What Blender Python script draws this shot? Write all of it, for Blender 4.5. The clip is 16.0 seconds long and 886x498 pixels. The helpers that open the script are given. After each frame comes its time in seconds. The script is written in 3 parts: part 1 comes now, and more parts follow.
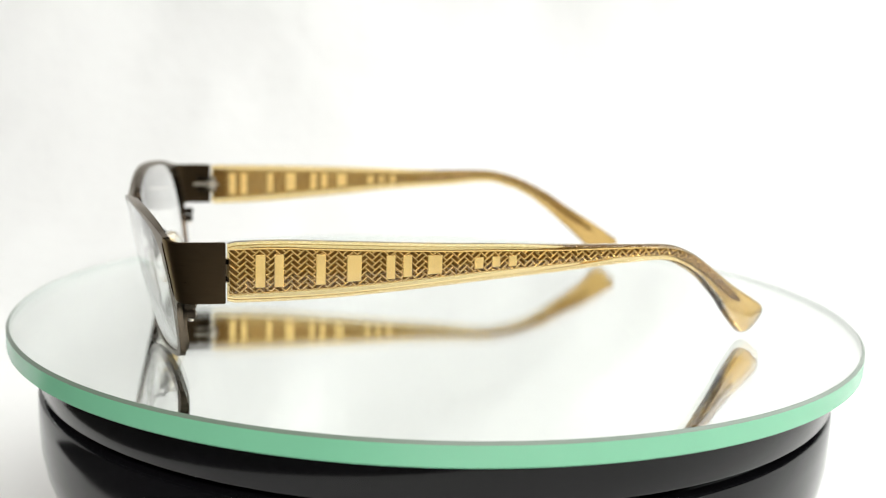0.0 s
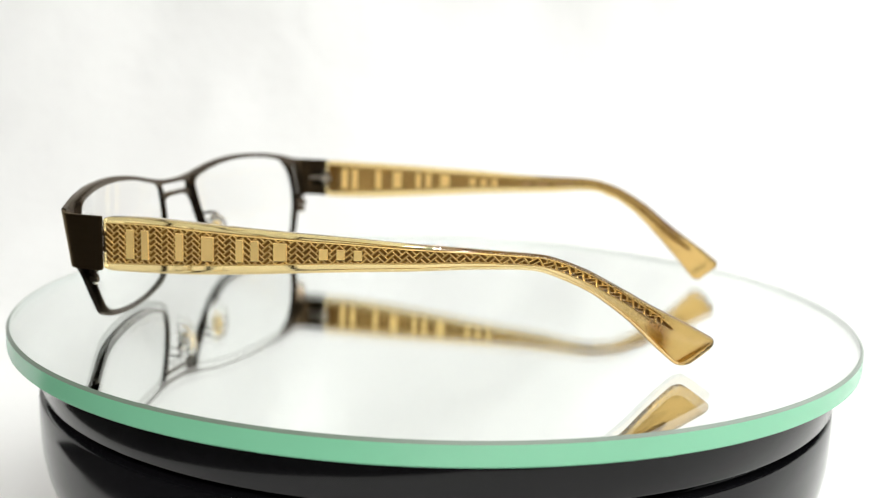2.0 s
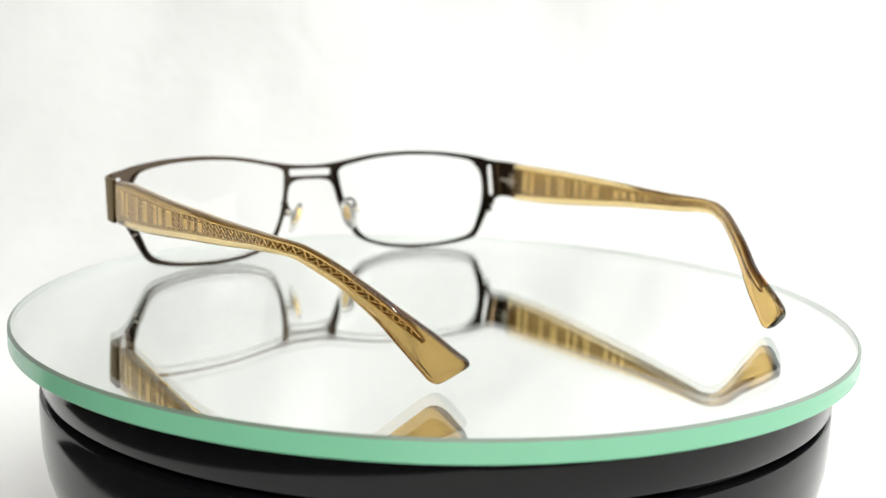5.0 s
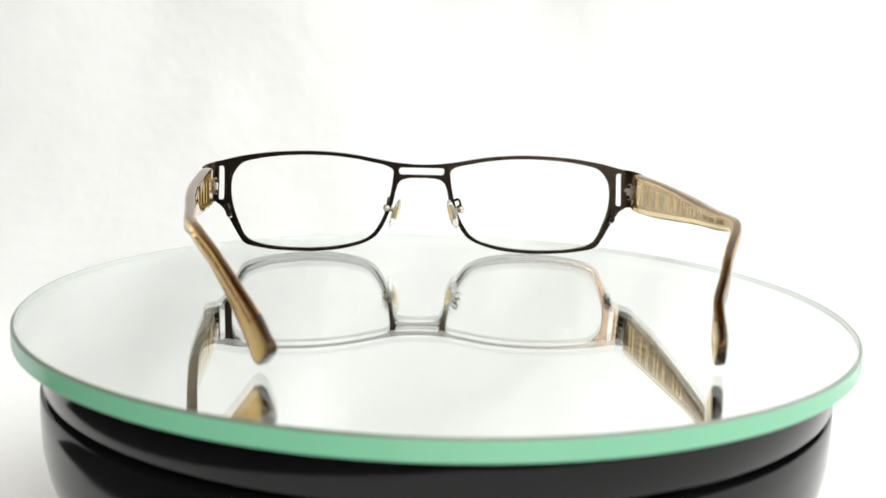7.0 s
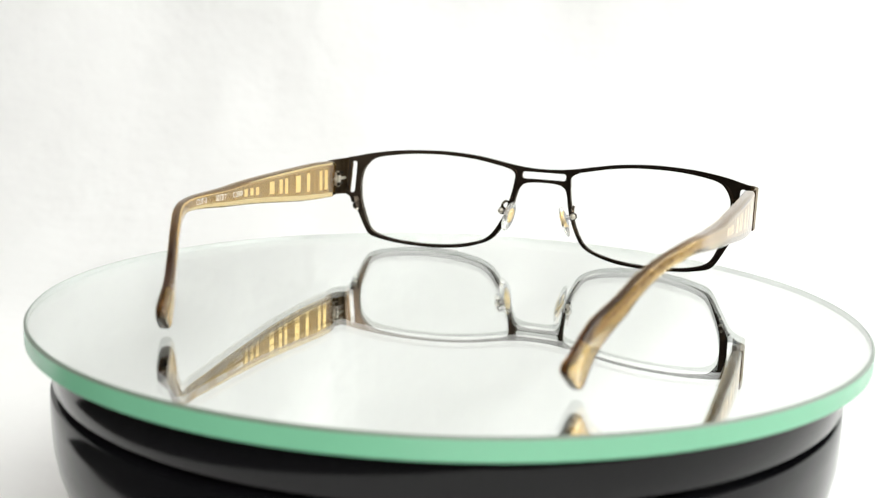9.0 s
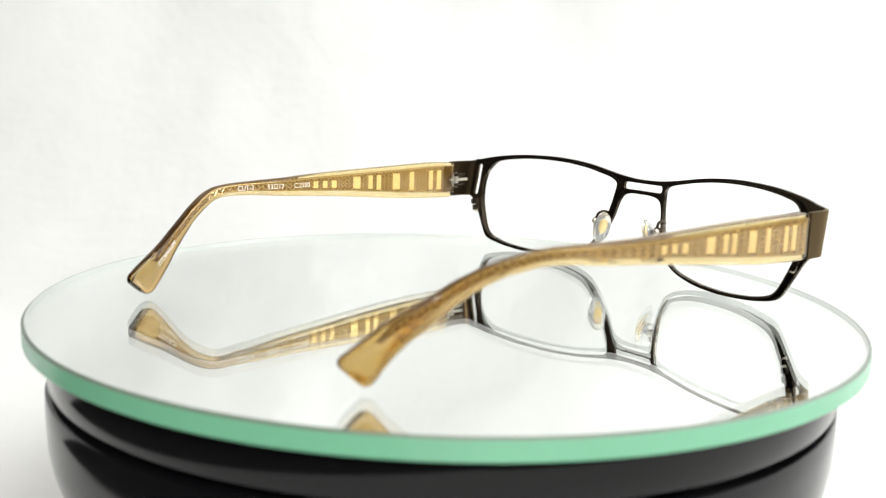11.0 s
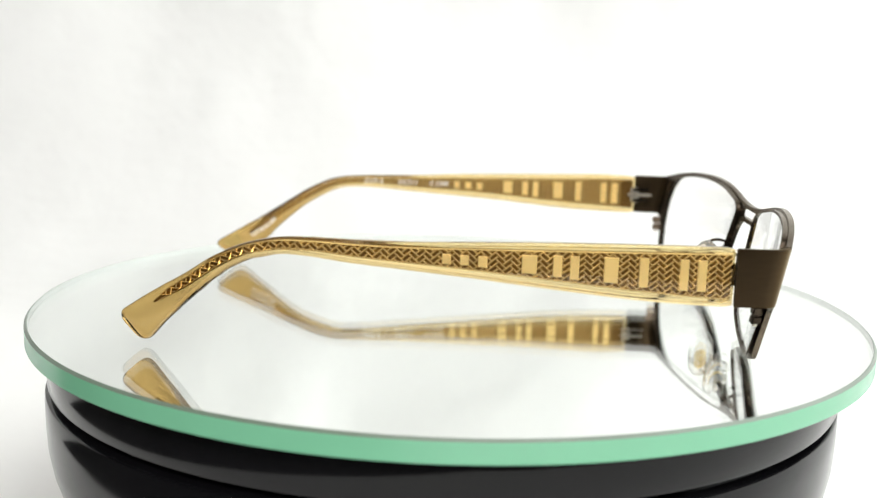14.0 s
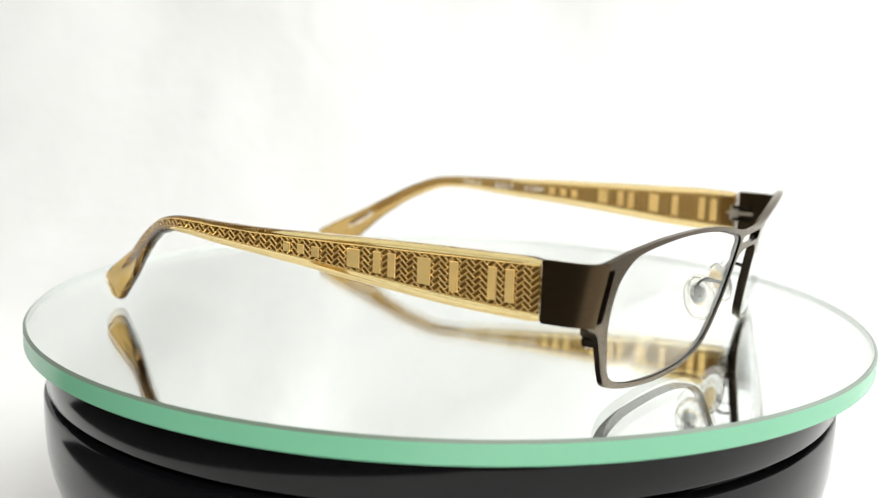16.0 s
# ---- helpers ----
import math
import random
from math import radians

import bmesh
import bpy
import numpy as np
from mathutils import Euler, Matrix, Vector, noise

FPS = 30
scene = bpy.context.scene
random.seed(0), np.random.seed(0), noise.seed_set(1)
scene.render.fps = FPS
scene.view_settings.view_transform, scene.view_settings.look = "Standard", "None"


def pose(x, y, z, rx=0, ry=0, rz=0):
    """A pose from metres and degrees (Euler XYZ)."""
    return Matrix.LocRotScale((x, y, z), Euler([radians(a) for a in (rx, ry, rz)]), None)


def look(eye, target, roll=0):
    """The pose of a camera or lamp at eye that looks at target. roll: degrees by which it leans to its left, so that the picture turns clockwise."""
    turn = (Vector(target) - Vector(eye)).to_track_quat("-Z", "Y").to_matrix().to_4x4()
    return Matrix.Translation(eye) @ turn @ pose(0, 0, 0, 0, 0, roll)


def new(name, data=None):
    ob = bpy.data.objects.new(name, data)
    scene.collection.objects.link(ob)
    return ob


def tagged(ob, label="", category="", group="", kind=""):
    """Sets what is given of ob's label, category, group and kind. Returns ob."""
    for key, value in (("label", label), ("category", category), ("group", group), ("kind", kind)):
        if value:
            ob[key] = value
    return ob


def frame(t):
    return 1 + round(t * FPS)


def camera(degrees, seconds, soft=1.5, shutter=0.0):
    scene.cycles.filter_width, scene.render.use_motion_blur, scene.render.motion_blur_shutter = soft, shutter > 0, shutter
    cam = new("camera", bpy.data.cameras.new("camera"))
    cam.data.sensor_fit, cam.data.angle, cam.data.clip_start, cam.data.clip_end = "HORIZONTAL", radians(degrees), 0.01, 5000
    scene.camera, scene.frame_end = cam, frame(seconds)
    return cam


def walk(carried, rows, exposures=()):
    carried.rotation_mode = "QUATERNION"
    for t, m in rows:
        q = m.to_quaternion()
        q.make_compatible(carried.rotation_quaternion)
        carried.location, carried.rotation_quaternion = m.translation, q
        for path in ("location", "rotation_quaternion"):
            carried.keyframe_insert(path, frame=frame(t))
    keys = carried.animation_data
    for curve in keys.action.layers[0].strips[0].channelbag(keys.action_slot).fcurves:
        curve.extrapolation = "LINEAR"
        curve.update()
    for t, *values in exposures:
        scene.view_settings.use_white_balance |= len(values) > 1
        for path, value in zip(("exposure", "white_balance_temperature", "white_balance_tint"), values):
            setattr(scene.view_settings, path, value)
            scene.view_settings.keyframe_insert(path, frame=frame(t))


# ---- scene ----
cam = camera(44.33, 16.0, soft=1.0)
EYE = Vector((0.0, -0.2821, 0.0643))


def view(left, up):
    """The camera's pose, turned by small angles (degrees) about its rest: to the left and up."""
    yaw, tilt = radians(90 + left), radians(-10.134 + up)
    way = Vector((math.cos(yaw) * math.cos(tilt), math.sin(yaw) * math.cos(tilt), math.sin(tilt)))
    return look(EYE, EYE + way, 1.84)


# the tripod gives a little as the lens refocuses: seconds, degrees left, degrees up
SWAY = [(0, -0.05, 0.0), (1, -0.03, 0.035), (2, 0.0, 0.033), (3, 0.036, 0.012), (4, -0.02, 0.003), (6.5, -0.004, -0.012),
        (7, 0.017, -0.006), (7.5, 0.092, -0.03), (8, 0.205, -0.02), (8.5, 0.30, -0.042), (9, 0.51, -0.05),
        (11.5, 0.217, -0.036), (12.5, 0.23, -0.033), (13.5, 0.244, -0.006), (14.5, 0.282, 0.036), (15.2, 0.28, 0.024), (16, 0.22, 0.021)]
walk(cam, [(t, view(a, b)) for t, a, b in SWAY])

# a macro lens, stopped down, that is refocused twice: on the near arm, on the front, on the near arm again
FOCUS = [(0, 0.210), (3.4, 0.218), (4.0, 0.236), (6.3, 0.232), (6.5, 0.245), (6.9, 0.298), (8, 0.31), (11, 0.322), (13.3, 0.336), (13.55, 0.332), (13.9, 0.262), (14.3, 0.226), (16, 0.226)]
focus = new("focus_point")
cam.data.dof.use_dof, cam.data.dof.focus_object, cam.data.dof.aperture_fstop = True, focus, 15.0

# ---------------------------------------------------------------- light
world = bpy.data.worlds.new("studio_world")
scene.world = world
world.use_nodes = True
world.node_tree.nodes["Background"].inputs[0].default_value = (0.95, 0.97, 1.0, 1)
world.node_tree.nodes["Background"].inputs[1].default_value = 0.04
scene.view_settings.exposure = 0.0


def softbox(name, eye, target, wide, high, watts, shape="RECTANGLE", tint=(1, 1, 1)):
    lamp = bpy.data.lights.new(name, "AREA")
    lamp.shape, lamp.size, lamp.size_y, lamp.energy, lamp.color = shape, wide, high, watts, tint
    ob = new(name, lamp)
    ob.matrix_world = look(eye, target)
    return ob


softbox("overhead_softbox", (0.45, -0.22, 1.17), (0.07, 0.52, 0.42), 1.3, 0.8, 13.1, tint=(0.982, 1, 0.985))
softbox("side_softbox", (1.0, 0.10, 0.55), (0.1, 0.40, 0.10), 0.9, 0.7, 7.4, tint=(0.982, 1, 0.985))
softbox("front_bulb", (-0.22, -0.75, 0.75), (0, 0, 0), 0.035, 0.035, 3.7, "DISK", (1, 0.97, 0.92))
softbox("front_bulb", (-0.10, -0.85, 0.60), (0, 0, 0), 0.035, 0.035, 3.7, "DISK", (1, 0.97, 0.92))


# ---------------------------------------------------------------- materials
def material(name, colour, rough=0.4, metal=0.0, **more):
    m = bpy.data.materials.new(name)
    m.use_nodes = True
    b = m.node_tree.nodes["Principled BSDF"]
    b.inputs["Base Color"].default_value = (*colour, 1)
    b.inputs["Roughness"].default_value = rough
    b.inputs["Metallic"].default_value = metal
    for key, value in more.items():
        b.inputs[key.replace("_", " ")].default_value = value
    return m


def vary(m, scale, spread, bump=0.0, bump_scale=None, rough=0.0, stretch=(1, 1, 1), distance=0.0002):
    """Uneven colour, gloss and fine relief, in object space."""
    t = m.node_tree
    b = t.nodes["Principled BSDF"]
    co, mp = t.nodes.new("ShaderNodeTexCoord"), t.nodes.new("ShaderNodeMapping")
    mp.inputs["Scale"].default_value = stretch
    t.links.new(co.outputs["Object"], mp.inputs["Vector"])
    n = t.nodes.new("ShaderNodeTexNoise")
    n.inputs["Scale"].default_value, n.inputs["Detail"].default_value = scale, 6
    t.links.new(mp.outputs["Vector"], n.inputs["Vector"])
    if spread:
        hsv, mr = t.nodes.new("ShaderNodeHueSaturation"), t.nodes.new("ShaderNodeMapRange")
        mr.inputs["To Min"].default_value, mr.inputs["To Max"].default_value = 1 - spread, 1 + spread
        t.links.new(n.outputs["Fac"], mr.inputs["Value"])
        t.links.new(mr.outputs["Result"], hsv.inputs["Value"])
        hsv.inputs["Color"].default_value = b.inputs["Base Color"].default_value
        t.links.new(hsv.outputs["Color"], b.inputs["Base Color"])
    if rough:
        mr = t.nodes.new("ShaderNodeMapRange")
        r = b.inputs["Roughness"].default_value
        mr.inputs["To Min"].default_value, mr.inputs["To Max"].default_value = max(0, r - rough), r + rough
        t.links.new(n.outputs["Fac"], mr.inputs["Value"])
        t.links.new(mr.outputs["Result"], b.inputs["Roughness"])
    if bump:
        f, bp = t.nodes.new("ShaderNodeTexNoise"), t.nodes.new("ShaderNodeBump")
        f.inputs["Scale"].default_value, f.inputs["Detail"].default_value = bump_scale or scale * 6, 4
        t.links.new(mp.outputs["Vector"], f.inputs["Vector"])
        bp.inputs["Strength"].default_value, bp.inputs["Distance"].default_value = bump, distance
        t.links.new(f.outputs["Fac"], bp.inputs["Height"])
        t.links.new(bp.outputs["Normal"], b.inputs["Normal"])
    return m


CLOTH = vary(material("white_cotton", (0.82, 0.82, 0.81), 0.9), 12, 0.028, 0.6, 13, distance=0.012)
WALL = vary(material("dark_studio_paint", (0.035, 0.034, 0.033), 0.85), 3, 0.1, 0.1, 90)
BLACK = vary(material("glossy_black_plastic", (0.005, 0.005, 0.006), 0.12, Specular_IOR_Level=0.28), 60, 0.2, 0.03, 900, 0.03, distance=0.00005)
GLASS_TOP = material("float_glass", (0.975, 1.0, 0.985), 0.0, Transmission_Weight=1.0, IOR=1.5)
GLASS_EDGE = vary(material("ground_glass_edge", (0.215, 0.57, 0.355), 0.22, Specular_IOR_Level=0.7), 40, 0.06, 0.1, 1400, 0.06, distance=0.00004)
# opaque layer added inside the rim; its grey stands for internal reflection
RIM_LINER = vary(material("added_rim_liner", (0.40, 0.43, 0.41), 0.3), 40, 0.04)
GLASS_ARRIS = vary(material("glass_arris", (0.155, 0.205, 0.16), 0.3), 70, 0.1)
SILVER = material("silver_backing", (0.985, 0.998, 0.99), 0.0, 1.0)
GUN = vary(material("brown_gunmetal", (0.055, 0.041, 0.029), 0.25, 0.9, Specular_Tint=(1.0, 0.95, 0.88, 1)), 300, 0.12, 0.06, 5200, 0.06, (1, 1, 6), 0.00003)
BROWN = vary(material("brushed_brown_metal", (0.068, 0.046, 0.025), 0.3, 0.9, Specular_Tint=(1.0, 0.87, 0.66, 1)), 300, 0.12, 0.08, 4200, 0.06, (1, 1, 5), 0.00003)
STEEL = vary(material("bright_hinge_steel", (0.66, 0.61, 0.52), 0.36, 1.0), 400, 0.1)
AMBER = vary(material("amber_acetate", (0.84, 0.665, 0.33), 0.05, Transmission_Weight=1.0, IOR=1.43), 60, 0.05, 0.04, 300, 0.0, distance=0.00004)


def paint_absorption(m, tip, width):
    """Paints absorbed light into the acetate's base colour: deeper towards the tips, and darkest, by face direction, on
    the narrow upper, lower and end faces there, where light would cross more of it.
    """
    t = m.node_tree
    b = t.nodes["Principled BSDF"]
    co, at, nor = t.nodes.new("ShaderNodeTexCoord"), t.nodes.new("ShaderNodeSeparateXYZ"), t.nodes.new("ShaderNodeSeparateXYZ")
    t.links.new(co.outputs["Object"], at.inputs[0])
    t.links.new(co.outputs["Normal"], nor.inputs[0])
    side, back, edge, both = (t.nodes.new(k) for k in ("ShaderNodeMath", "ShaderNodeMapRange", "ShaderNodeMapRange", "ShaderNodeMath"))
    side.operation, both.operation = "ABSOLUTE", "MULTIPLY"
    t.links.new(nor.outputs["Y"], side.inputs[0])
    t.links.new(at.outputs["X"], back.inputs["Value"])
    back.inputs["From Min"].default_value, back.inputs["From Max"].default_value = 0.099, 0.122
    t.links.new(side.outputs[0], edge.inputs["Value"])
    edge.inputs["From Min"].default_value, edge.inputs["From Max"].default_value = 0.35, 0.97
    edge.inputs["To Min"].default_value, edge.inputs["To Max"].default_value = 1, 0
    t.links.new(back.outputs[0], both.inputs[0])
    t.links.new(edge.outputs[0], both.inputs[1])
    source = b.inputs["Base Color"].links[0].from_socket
    # the second colour follows the face normal, in place of true absorption
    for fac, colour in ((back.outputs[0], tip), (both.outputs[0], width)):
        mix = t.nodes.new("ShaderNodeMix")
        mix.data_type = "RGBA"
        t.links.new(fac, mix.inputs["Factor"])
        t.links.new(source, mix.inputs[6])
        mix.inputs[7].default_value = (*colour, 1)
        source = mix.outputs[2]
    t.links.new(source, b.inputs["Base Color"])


# deeper tip tint, then a painted dark brown for the narrow faces
paint_absorption(AMBER, (0.69, 0.46, 0.165), (0.045, 0.012, 0.0012))
CORE = vary(material("bronze_core", (0.105, 0.059, 0.016), 0.45, 0.3), 250, 0.15, 0.2, 2500, 0.08, distance=0.00004)
GOLD = vary(material("gold_relief", (0.85, 0.72, 0.46), 0.22, 0.65), 300, 0.08, 0.05, 3000, 0.05, distance=0.00003)
INLAY = vary(material("pale_gold_inlay", (0.87, 0.76, 0.51), 0.36, 0.55), 300, 0.05, 0.05, 3000, 0.06, distance=0.00003)
LENS = material("demo_lens", (0.985, 0.99, 0.985), 0.0, Transmission_Weight=1.0, IOR=1.18)
SILICONE = vary(material("clear_silicone", (0.95, 0.95, 0.93), 0.12, Transmission_Weight=0.85, IOR=1.41), 300, 0.03)
PAD_GOLD = vary(material("pad_insert_gold", (0.78, 0.55, 0.18), 0.3, 0.6), 300, 0.08)
MOUNT = vary(material("grey_pad_mount", (0.34, 0.33, 0.32), 0.35, 0.8), 300, 0.1)
PRINT = material("white_print", (0.85, 0.84, 0.8), 0.5)
PRINT_DARK = material("brown_print", (0.25, 0.15, 0.06), 0.5)


# ---------------------------------------------------------------- helpers
def mesh_of(name, bm, mats, smooth=35):
    bmesh.ops.recalc_face_normals(bm, faces=bm.faces[:])
    return raw_mesh(name, bm, mats, smooth)


def raw_mesh(name, bm, mats, smooth=35):
    me = bpy.data.meshes.new(name)
    for f in bm.faces:
        f.smooth = True
    for e in bm.edges:
        if len(e.link_faces) == 2 and e.calc_face_angle(0) > radians(smooth):
            e.smooth = False
    bm.to_mesh(me)
    bm.free()
    for m in (mats if isinstance(mats, (list, tuple)) else [mats]):
        me.materials.append(m)
    return me


def part(name, bm, mats, parent, label="", smooth=35):
    ob = new(name, mesh_of(name, bm, mats, smooth))
    ob.parent = parent
    return tagged(ob, label)


def lathe(bm, profile, steps=192, mats=None):
    """Turns (radius, height) pairs about z; mats gives the material of each band."""
    rings = []
    for r, z in profile:
        if r < 1e-7:
            rings.append([bm.verts.new((0, 0, z))])
        else:
            rings.append([bm.verts.new((r * math.cos(2 * math.pi * k / steps), r * math.sin(2 * math.pi * k / steps), z)) for k in range(steps)])
    for i, (a, b) in enumerate(zip(rings, rings[1:])):
        for k in range(steps):
            j = (k + 1) % steps
            face = [a[k % len(a)], a[j % len(a)], b[j % len(b)], b[k % len(b)]]
            f = bm.faces.new(list(dict.fromkeys(face)))
            f.material_index = mats[i] if mats else 0
    return bm


def spline(points, n, closed=False):
    """n points along a smooth curve through the control points."""
    pts = [Vector(p) for p in points]
    m = len(pts)
    spans = m if closed else m - 1
    out = []
    for k in range(n):
        s = k * spans / (n if closed else n - 1)
        i = min(int(s), spans - 1)
        u = s - i
        q = [pts[(i + d) % m] if closed else pts[min(max(i + d, 0), m - 1)] for d in (-1, 0, 1, 2)]
        out.append(0.5 * (2 * q[1] + (q[2] - q[0]) * u + (2 * q[0] - 5 * q[1] + 4 * q[2] - q[3]) * u * u + (3 * q[1] - q[0] - 3 * q[2] + q[3]) * u ** 3))
    return out


def tube(bm, path, radius, sides=10, flat=1.0):
    """A round bar along a path, with closed ends."""
    rings = []
    for i, p in enumerate(path):
        way = (path[min(i + 1, len(path) - 1)] - path[max(i - 1, 0)]).normalized()
        side = way.cross(Vector((0, 0, 1)))
        side = side.normalized() if side.length > 1e-4 else Vector((1, 0, 0))
        up = side.cross(way)
        r = radius[i] if isinstance(radius, list) else radius
        rings.append([bm.verts.new(p + r * (math.cos(a) * side * flat + math.sin(a) * up)) for a in (2 * math.pi * k / sides for k in range(sides))])
    for a, b in zip(rings, rings[1:]):
        for k in range(sides):
            bm.faces.new((a[k], a[(k + 1) % sides], b[(k + 1) % sides], b[k]))
    bm.faces.new(rings[0])
    bm.faces.new(rings[-1][::-1])
    return bm


def block(bm, size, m, bevel=0.0):
    """A bevelled box of that size at the pose m."""
    made = bmesh.ops.create_cube(bm, size=1, matrix=m @ Matrix.Diagonal((*size, 1)))
    if bevel:
        edges = list({e for v in made["verts"] for e in v.link_edges})
        bmesh.ops.bevel(bm, geom=edges, offset=bevel, segments=2, affect="EDGES")
    return bm


# ---------------------------------------------------------------- setting: white sweep and the room behind it
def sweep_sheet():
    """One white cloth: table cover, a soft bend, and the hanging backdrop."""
    bm = bmesh.new()
    rows = []
    path = [(y, FLOOR) for y in np.linspace(-0.40, 0.30, 36)]
    path += [(0.30 + 0.22 * math.sin(a), FLOOR + 0.22 - 0.22 * math.cos(a)) for a in np.linspace(0.1, math.pi / 2, 14)]
    path += [(0.52, z) for z in np.linspace(FLOOR + 0.24, 1.5, 70)]
    for i, (y, z) in enumerate(path):
        row = []
        # the cloth is laid askew: its front corner is cut back beside the turntable
        west = -1.5 if y > 0.03 else -0.179 - 0.574 * y
        for x in np.linspace(west, 1.5, 180):
            fold = noise.noise(Vector((x * 2.2, y * 2.2 + z * 1.1, 3.0))) * 0.014 + noise.noise(Vector((x * 7 + z * 4, z * 5, 9.0))) * 0.015 + abs(noise.noise(Vector((x * 9 + z * 7, z * 4 - x * 3, 5.0)))) * 0.021
            lift = min(1.0, max(0.0, (y - 0.16) / 0.2))
            row.append(bm.verts.new((x, y - fold * lift * (1 if z > 0.1 else 0.4), z + fold * lift * 0.4)))
        rows.append((west, row))
    for (wa, a), (wb, b) in zip(rows, rows[1:]):
        if wa > -1.4 and wb < -1.4:
            # the full-width part starts here on its own edge
            c = [bm.verts.new((x, rows[rows.index((wa, a))][1][0].co.y, FLOOR)) for x in np.linspace(-1.5, 1.5, 180)]
            a = c
        for k in range(len(a) - 1):
            bm.faces.new((a[k], a[k + 1], b[k + 1], b[k]))
    ob = new("backdrop", mesh_of("backdrop", bm, CLOTH, 80))
    return tagged(ob, "softly wrinkled white cotton photo backdrop sweep", "backdrop", kind="structure")


def room_wall(name, size, at):
    bm = block(bmesh.new(), size, pose(*at))
    return tagged(new(name, mesh_of(name, bm, WALL)), "plain dark painted studio wall", "wall", kind="structure")


FLOOR = -0.062
sweep_sheet()
room_wall("wall_north", (3.4, 0.05, 2.2), (0, 0.75, 0.7))
room_wall("wall_south", (3.4, 0.05, 2.2), (0, -1.6, 0.7))
room_wall("wall_west", (0.05, 2.3, 2.2), (-1.67, -0.42, 0.7))
room_wall("wall_east", (0.05, 2.3, 2.2), (1.67, -0.42, 0.7))
room_wall("ceiling", (3.4, 2.4, 0.05), (0, -0.42, 1.83))
room_wall("floor", (3.4, 2.4, 0.05), (0, -0.42, -0.12))


# ---------------------------------------------------------------- turntable with its mirror
def turntable():
    base = tagged(new("turntable"), "glossy black round plastic display turntable", "turntable")
    base.location = (-0.0003, 0.0, 0.0)
    base.rotation_euler.y = radians(-0.22)
    # the body sits a hair off the platter's axis
    bm = lathe(bmesh.new(), [(0, FLOOR), (0.0793, FLOOR), (0.0853, -0.0565), (0.0898, -0.0515), (0.0926, -0.0476), (0.0942, -0.0445), (0.0942, -0.0441),
                             (0.0946, -0.0440), (0.0976, -0.0395), (0.0990, -0.035), (0.0999, -0.030), (0.1002, -0.0255), (0.1003, -0.0225), (0.1003, -0.0174),
                             (0.1001, -0.0169), (0.0996, -0.0167), (0.0978, -0.0166), (0.0978, -0.0153), (0, -0.0153)])
    bmesh.ops.translate(bm, verts=bm.verts[:], vec=(-0.00035, 0, 0))
    part("body", bm, BLACK, base)
    bm = lathe(bmesh.new(), [(0, -0.0151), (0.0980, -0.0151), (0.0991, -0.0152), (0.0997, -0.0150), (0.1000, -0.0145), (0.1000, -0.0068),
                             (0.0998, -0.0062), (0.0992, -0.0057), (0, -0.0057)])
    platter = part("platter", bm, BLACK, base)
    return base, platter


def mirror_disc():
    disc = tagged(new("mirror_disc"), "round glass mirror with a ground green edge on the turntable", "mirror")
    cx, cy, r, h = -0.0009, -0.00095, 0.1062, 0.0049
    bm = lathe(bmesh.new(), [(0, 0), (r * 0.5, 0), (r - 0.0006, 0)], 256)
    bmesh.ops.translate(bm, verts=bm.verts[:], vec=(cx, cy, 0))
    for f in bm.faces:
        if f.normal.z < 0:
            f.normal_flip()
    bm.normal_update()
    for f in bm.faces:
        if f.normal.z < 0:
            f.normal_flip()
    top = new("glass_plate", raw_mesh("glass_plate", bm, GLASS_TOP))
    top.parent = disc
    top.visible_shadow = False
    # the inner wall is an added grey liner that hides the green from within
    bm = lathe(bmesh.new(), [(r - 0.0006, 0), (r, -0.0006), (r, -h + 0.0004), (r - 0.0004, -h), (r - 0.0008, -h + 0.0002), (r - 0.0008, -0.0005), (r - 0.0006, 0)], 256, [1, 0, 0, 2, 2, 1])
    bmesh.ops.translate(bm, verts=bm.verts[:], vec=(cx, cy, 0))
    part("glass_edge", bm, [GLASS_EDGE, GLASS_ARRIS, RIM_LINER], disc, "mint green ground glass edge", 20)
    bm = lathe(bmesh.new(), [(0, -h + 0.0001), (r - 0.0009, -h + 0.0001), (r - 0.0009, -h - 0.0002), (0, -h - 0.0002)], 256)
    bmesh.ops.translate(bm, verts=bm.verts[:], vec=(cx, cy, 0))
    part("silver_backing", bm, SILVER, disc, "bright silvered mirror backing")
    return disc


# ---------------------------------------------------------------- spectacles; x runs from the front to the tips, y from the wearer's left to right
MM = 0.001


def front_x(y, z):
    """The bow and backward lean of the front, mm."""
    return -9.3 + 9.3 * (y / 64.5) ** 2 + 0.21 * (17.5 - z)


